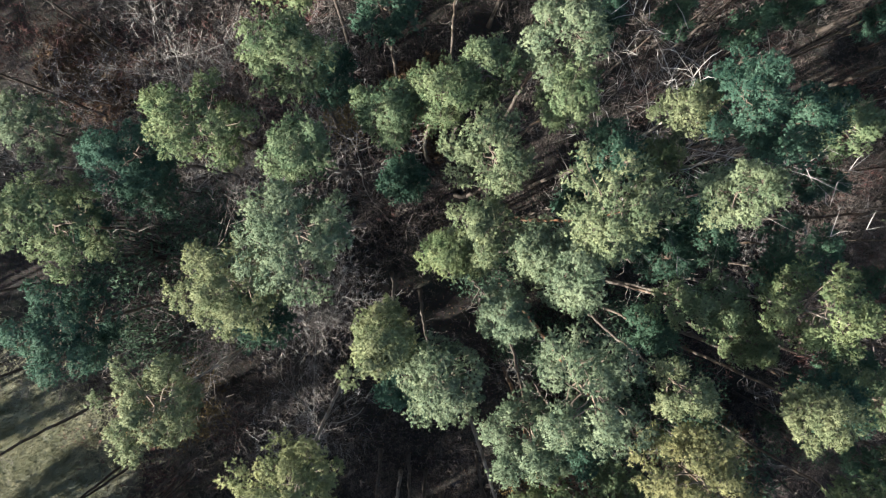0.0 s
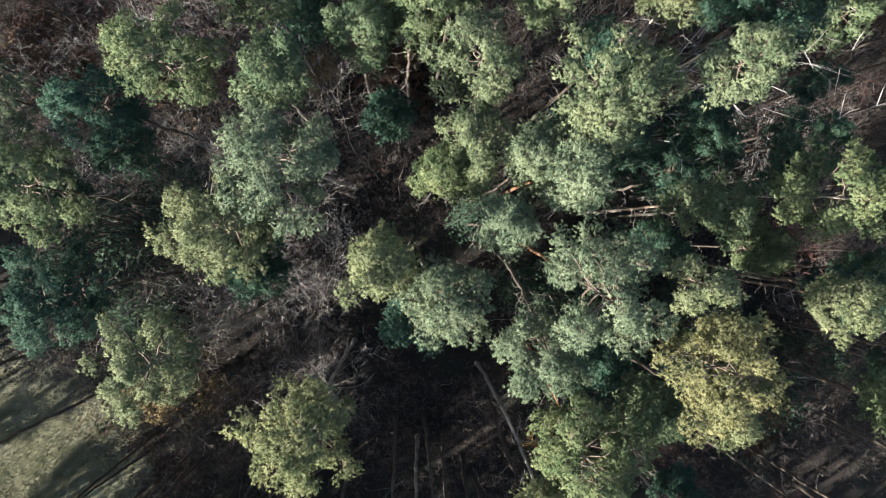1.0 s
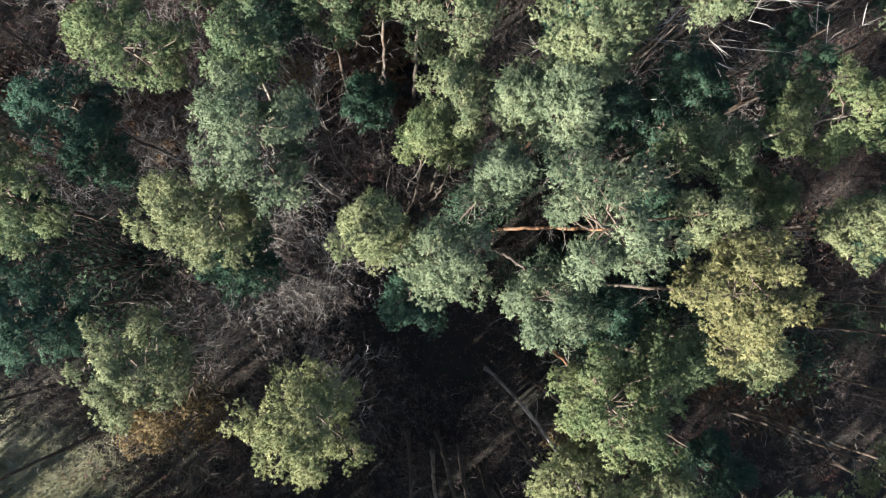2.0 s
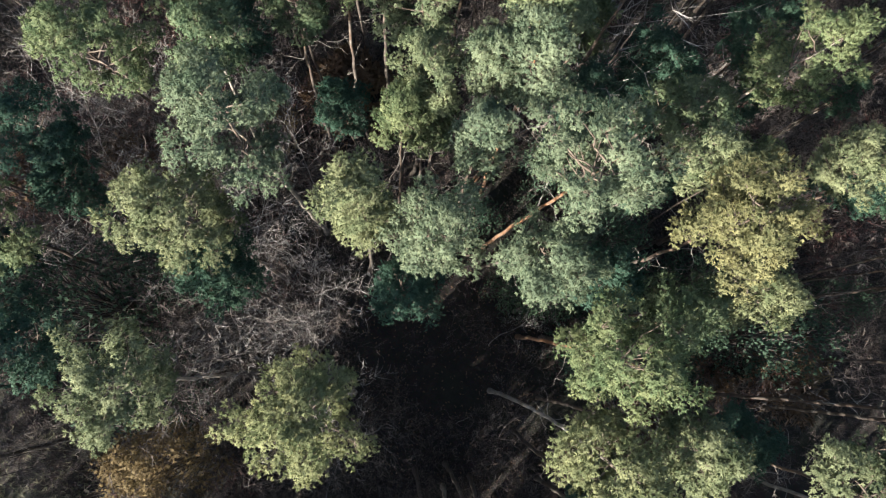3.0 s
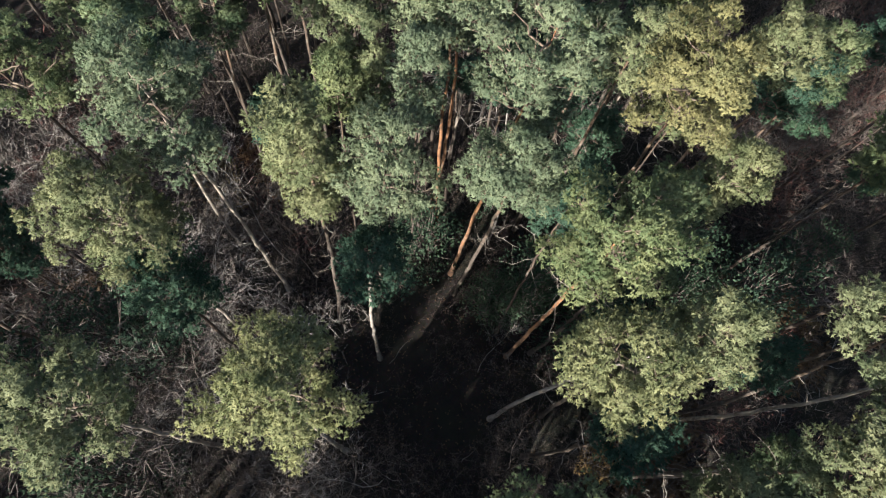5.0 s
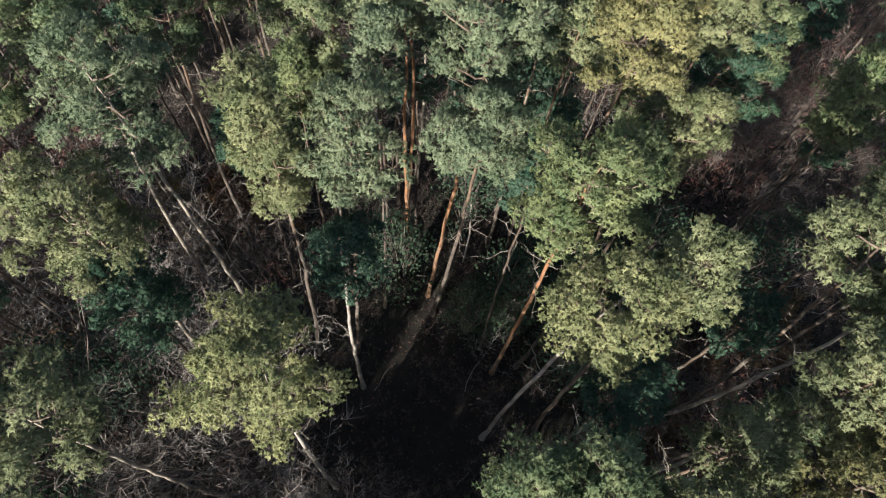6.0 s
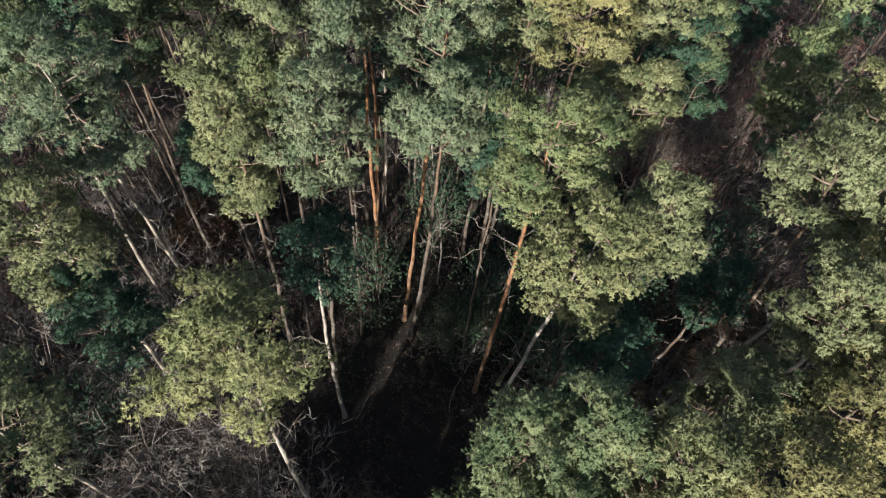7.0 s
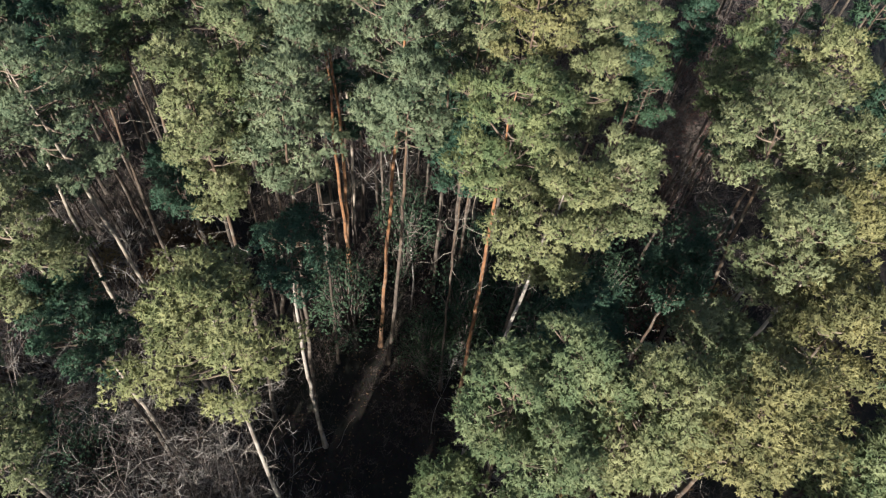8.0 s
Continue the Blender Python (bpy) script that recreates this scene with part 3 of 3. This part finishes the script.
def distant(spots):
    """The forest further off, as one sheet of trees."""
    g = np.random.default_rng(9)
    far = new("distant_forest")
    stems, pts, mids = Heap(), [], []
    for x, y in spots:
        t = g.uniform(20, 26)
        stems.add(*tube(bent((x, y, -0.3), (x + g.normal(0, 0.4), y + g.normal(0, 0.4), t - 0.5), 4, (0, 0, 0), g), np.linspace(0.16, 0.05, 4), 5))
        n = 44
        h, az = g.uniform(0, 1, n), g.uniform(0, 6.28, n)
        r = 1.7 * np.sqrt(np.maximum(0.02, 1 - h ** 2.5)) * np.minimum(1, 0.5 + h) * g.uniform(0.6, 1.05, n)
        pts.append(np.stack([x + r * np.cos(az), y + r * np.sin(az), t - 6 + 6 * h], 1))
        mids.append(np.tile([[x, y, t - 4]], (n, 1)))
    p, m = np.concatenate(pts), np.concatenate(mids)
    v, f, nn = blades(p, unit(p - m + [0, 0, 0.3]), 0.85, 0.42, 6, g)
    tagged(part("crowns", build("crowns", v, f, FOLIAGE["green"], nn), far), kind="stuff")
    tagged(part("trunks", stems.mesh("trunks", BARK["grey"], smooth=True), far), kind="stuff")
    tagged(far, "green pine forest standing further off", "forest", kind="stuff")


distant(spots[SINGLE:])

# ---------------------------------------------------------------- leafless trees between the pines
BARE = [bare_tree("bare_tree", 10.0, 300 + k, TWIGS, 1 + (k == 4), 0.036, 0.22) for k in range(5)]
for b in BARE:
    tagged(b, "leafless grey-brown deciduous tree with fine twigs", "bare tree", "bare trees of the understory")
BUSH = [bare_tree("bare_shrub", 5.0, 320 + k, (TWIGS, TWIGS, TWIGS, TWIGS_RED)[k], 5, 0.012, 0.75) for k in range(4)]
for k, b in enumerate(BUSH):
    tagged(b, "leafless many-stemmed shrub with " + ("reddish" if k == 3 else "grey-brown") + " twigs", "shrub", "shrubs of the understory")


def strew(stock, spots, tall, seed):
    """Stands copies of the stock at spots of x, y and height."""
    g = np.random.default_rng(seed)
    for i, (x, y, h) in enumerate(spots):
        m = Matrix.Translation((x, y, height(x, y))) @ Euler((g.normal(0, 0.05), g.normal(0, 0.05), g.uniform(0, 6.28))).to_matrix().to_4x4() @ Matrix.Scale(h / tall, 4)
        if i < len(stock):
            stock[i].matrix_basis = m
        else:
            copy_thing(stock[i % len(stock)], m)


bare_spots = [(-11.6, -10.0, 9.0), (-9.6, -8.7, 9.5), (-7.2, -8.0, 10.0), (-8.4, -10.4, 8.5), (-12.6, -3.2, 9.5), (-11.0, -3.8, 10.0), (-10.8, 0.2, 10.0), (-9.6, 1.2, 9.0), (-9.0, -1.4, 9.0), (-7.2, -4.8, 8.0), (-13.6, -9.4, 8.5), (-5.4, -4.4, 7.0), (-6.4, 1.6, 8.0), (-3.4, 2.3, 9.0),
              (-9.5, -5.3, 14.5), (-9.2, -9.5, 13.5), (-12.1, -5.7, 13.5), (-14.6, -0.2, 15.0), (-16.0, -2.0, 12.0), (-10.4, 10.1, 10.8), (-8.0, 8.0, 10.0), (-6.0, 9.5, 11.0), (-12.0, 8.0, 10.0),
              (-2.6, 2.2, 10.2), (-1.6, 3.4, 9.0), (-1.8, 0.6, 9.5), (-0.6, -0.8, 9.0), (-13.5, 6.4, 11.5), (-6.2, -13.0, 12.0), (3.3, -16.5, 8.5), (22.6, -13.6, 13.8), (9.0, -18.2, 12.5), (11.0, -20.5, 11.5), (-17.0, -9.0, 12.0), (-14.0, -12.5, 11.0), (-10.0, -13.0, 11.0)]
more = []
for x, y in rng.uniform(-36, 36, (500, 2)):
    if (-5.0 < x < 18.0 and -26.0 < y < 6) or math.hypot(x + 29, y + 18) < 9 or min(math.hypot(x - a[0], y - a[1]) for a in bare_spots + more) < 2.2:
        continue
    more.append((x, y, rng.uniform(7.0, 13.0)))
# the last seven, from (-16.0, -17.5) on, stand unseen and only shade the gap
low = [(20.5, -2.0), (22.0, 2.5), (19.0, 6.0), (23.5, 7.0), (26.0, -3.0), (27.0, 3.5), (18.0, 10.5), (21.5, 12.0), (25.0, 11.5), (29.0, -7.5), (24.5, -12.5), (28.0, 9.0), (14.0, 11.5), (10.0, 11.0), (30.0, -1.0), (33.0, -6.5), (38.5, -2.5), (43.0, -7.0), (46.5, -1.0), (51.0, -5.0), (33.5, 1.5), (38.0, 5.0), (44.0, 3.5), (40.0, -10.5), (35.5, -10.0), (49.0, 2.0), (54.0, -1.0), (31.0, 15.0), (34.5, 10.5), (27.0, 14.8), (36.5, 6.5), (22.0, 15.8), (18.0, 13.8), (33.5, 18.0), (39.0, 10.5), (-16.0, -17.5), (-18.5, -18.5), (-21.0, -19.5), (-18.0, -21.0), (-15.0, -19.5), (-13.0, -20.5), (-20.5, -17.0)]
for k, (x, y) in enumerate(low):
    copy_thing(NEAR[2 + 3 * (k % 2)], planted(x, y, rng.uniform(0.56, 0.76)))
# unseen pines at the clearing's lower edge, added to keep sun off the gap
SHADE_PINES = [(-27.5, -27.0), (-30.0, -25.5), (-32.5, -27.5), (-35.5, -26.5), (-38.0, -29.0), (-29.0, -29.0), (-34.0, -30.0), (-25.5, -24.5), (-37.0, -32.0), (-31.0, -31.5), (-34.0, -23.2), (-36.0, -23.9), (-38.5, -25.2), (-41.0, -26.4)]
sparse = [(x, y, rng.uniform(8.0, 12.0)) for x, y in rng.uniform((29, -12), (56, 8), (26, 2))]
for x, y in SHADE_PINES:
    copy_thing(NEAR[int(7 * x + y) % 6], planted(x, y, rng.uniform(0.95, 1.05)))
strew(BARE, bare_spots + more[:32] + sparse, 10.0, 5)
PALE = [tagged(bare_tree("bare_tree", 12.0, 311 + k, PALE_TWIGS, 1 + k % 2, 0.036, 0.3), "leafless tree with pale grey branches", "bare tree", "pale bare trees") for k in range(3)]
strew(PALE, [(-9.0, 0.2, 12.0), (-7.2, -4.4, 9.0), (-10.2, 2.6, 12.0), (-8.6, -2.2, 11.5), (-6.2, -5.8, 8.5), (-10.6, -1.2, 12.5), (-11.4, 1.0, 12.0), (-9.8, -3.4, 11.0), (9.7, -3.1, 22.0), (-3.8, -13.2, 12.0), (-9.6, -5.6, 13.5), (-7.4, -7.6, 11.0), (-10.4, -1.6, 12.0), (-11.4, 11.4, 12.5), (-16.9, 8.1, 12.0), (-2.7, 1.9, 11.5), (-21.7, 9.1, 13.0), (-21.8, 3.9, 12.0),
             (-9.7, 9.0, 11.5), (-14.0, 10.5, 12.0), (-19.0, 12.5, 12.0), (4.6, -10.4, 6.5), (26.3, 3.9, 12.0), (27.0, 13.0, 10.0), (22.5, 14.0, 9.5)], 12.0, 8)
shrubs = [(x, y, rng.uniform(2.5, 6.0)) for x, y in rng.uniform(-34, 34, (260, 2)) if math.hypot(x + 29, y + 18) > 9 and not (-8.0 < x < 20.0 and -26.0 < y < 6 and rng.uniform() < 0.92) and not (-5.0 < x < 9.0 and -15.0 < y < -3.0)]
far_right = [(x, y, rng.uniform(4.0, 7.5)) for x, y in rng.uniform((27, -13), (56, 9), (42, 2))]
strew(BUSH, far_right + [(12.5, -16.8, 5.0), (14.8, -18.6, 5.5), (11.6, -15.2, 4.5), (16.5, -17.5, 5.0)] + shrubs[:84] + [(x, y, 4.0 + (x * 7 + y) % 3) for x, y in zip(np.linspace(-27, -7, 16), 11 + 3.2 * np.sin(np.arange(16) * 2.1))], 5.0, 6)


# ---------------------------------------------------------------- leafy bushes, ferns and grass
RUSTY = [leafy_bush("withered_tree", 10.0, 1.7, RUST, 401 + k, 44, 0.12, 0.07) for k in range(2)]
for b in RUSTY:
    tagged(b, "small tree with rust-brown withered leaves", "withered tree", "withered trees")
strew(RUSTY, [(-15.3, -10.6, 12.0), (-13.8, -11.3, 12.5), (-16.2, -9.6, 9.5), (23.2, -18.0, 5.0), (-4.7, 6.9, 8.0), (7.5, -18.6, 6.0)], 10.0, 7)
EVERGREEN = [leafy_bush("evergreen_shrub", 5.0, 1.1, SHRUB, 411 + k, 70, 0.06, 0.042) for k in range(3)]
for b in EVERGREEN:
    tagged(b, "dark green leafy evergreen shrub on the forest floor", "shrub", "evergreen shrubs")
strew(EVERGREEN, [(9.0, -7.5, 10.2), (8.6, -8.3, 8.0), (26.0, -14.3, 7.6), (10.5, -13.0, 6.0), (13.5, -15.0, 4.5), (16.0, -13.0, 6.5), (12.0, -11.0, 5.5), (5.2, -2.5, 6.0), (6.8, -7.4, 5.0), (-15.5, -7.0, 6.0), (-11.0, -1.0, 6.5), (-12.5, 0.5, 7.5), (-17.0, -1.5, 7.0), (13.0, -6.0, 6.0), (17.5, -10.5, 7.0), (19.5, -14.5, 6.0), (11.5, -0.5, 6.0), (20.0, 2.0, 6.5)], 5.0, 9)
BRACKEN = [leafy_bush("bracken", 1.2, 0.9, FERN, 421 + k, 22, 0.2, 0.09, 0.8) for k in range(3)]
for b in BRACKEN:
    tagged(b, "clump of withered reddish-brown bracken on the forest floor", "fern", "withered bracken")
g = np.random.default_rng(12)
patch = [(x, y, g.uniform(0.9, 2.2)) for cx, cy, n, w in ((-22.8, 11.6, 9, 1.2), (-13.2, 9.0, 4, 0.8), (0.0, 9.0, 5, 1.6), (9.0, -19.0, 8, 1.6), (21.0, -16.0, 8, 2.0)) for x, y in zip(g.normal(cx, w, n), g.normal(cy, w, n))]
strew(BRACKEN, patch, 1.2, 13)


def scatter(name, mat, middle, wide, count, length, width, seed, label, category):
    """Blades of grass or litter over a stretch of ground, as one sheet of stuff."""
    g = np.random.default_rng(seed)
    p = g.normal(0, 1, (count, 2)) * wide + middle
    c = np.array([(x, y, height(x, y)) for x, y in p])
    v, f, nn = blades(c, np.tile([[0.0, 0.0, 1.0]], (count, 1)), length, width, 4, g, 0.6)
    tagged(new(name, build(name, v, f, mat, nn)), label, category, kind="stuff")


scatter("grass", GRASS, (-30.0, -17.5), (5.0, 4.5), 9000, 0.55, 0.06, 31, "pale dry grass in a forest clearing", "grass")


def fallen(seed, count):
    """Fallen branches that lie on the forest floor."""
    g = np.random.default_rng(seed)
    heap = Heap()
    for x, y in g.uniform(-26, 26, (count, 2)):
        az, ln = g.uniform(0, 6.28), g.uniform(0.8, 3.0)
        e = (x + ln * math.cos(az), y + ln * math.sin(az))
        z0, z1 = height(x, y) + 0.05, height(*e) + g.uniform(0.05, 0.35)
        heap.add(*tube(bent((x, y, z0), (*e, z1), 5, (0, 0, 0.05), g, 0.05), np.linspace(0.025, 0.008, 5), 4))
    tagged(new("fallen_branches", heap.mesh("fallen_branches", DEADWOOD)), "grey fallen branches strewn on the forest floor", "branches", kind="stuff")


def undergrowth(seed, count):
    """Fine leafless stems and brambles over the forest floor, thick in some places and thin in others."""
    g = np.random.default_rng(seed)
    p = g.uniform((-27, -25), (62, 22), (count, 2))
    thick = np.array([noise.noise(Vector((x * 0.3, y * 0.3, 5.0))) for x, y in p])
    clear = np.hypot(p[:, 0] + 30, p[:, 1] + 18) > 9
    gap = (p[:, 0] > -4) & (p[:, 0] < 8) & (p[:, 1] > -14) & (p[:, 1] < -3)
    p = p[clear & (thick + g.normal(0, 0.25, count) > np.where(gap, 0.3, -0.15))]
    c = np.array([(x, y, height(x, y)) for x, y in p])
    c[:, 2] += g.uniform(0, 1, len(c)) ** 2 * 2.2
    v, f, nn = blades(c, np.tile([[0.0, 0.0, 1.0]], (len(c), 1)), 0.75, 0.016, 5, g, 0.9)
    tagged(new("undergrowth", build("undergrowth", v, f, BRAMBLE)), "fine brown leafless undergrowth of stems and brambles", "undergrowth", kind="stuff")


undergrowth(51, 92000)
fallen(41, 60)
scatter("fallen_leaves", FERN, (2.0, -8.0), (12.0, 9.0), 3500, 0.12, 0.08, 32, "withered brown leaves strewn on the forest floor", "leaves")
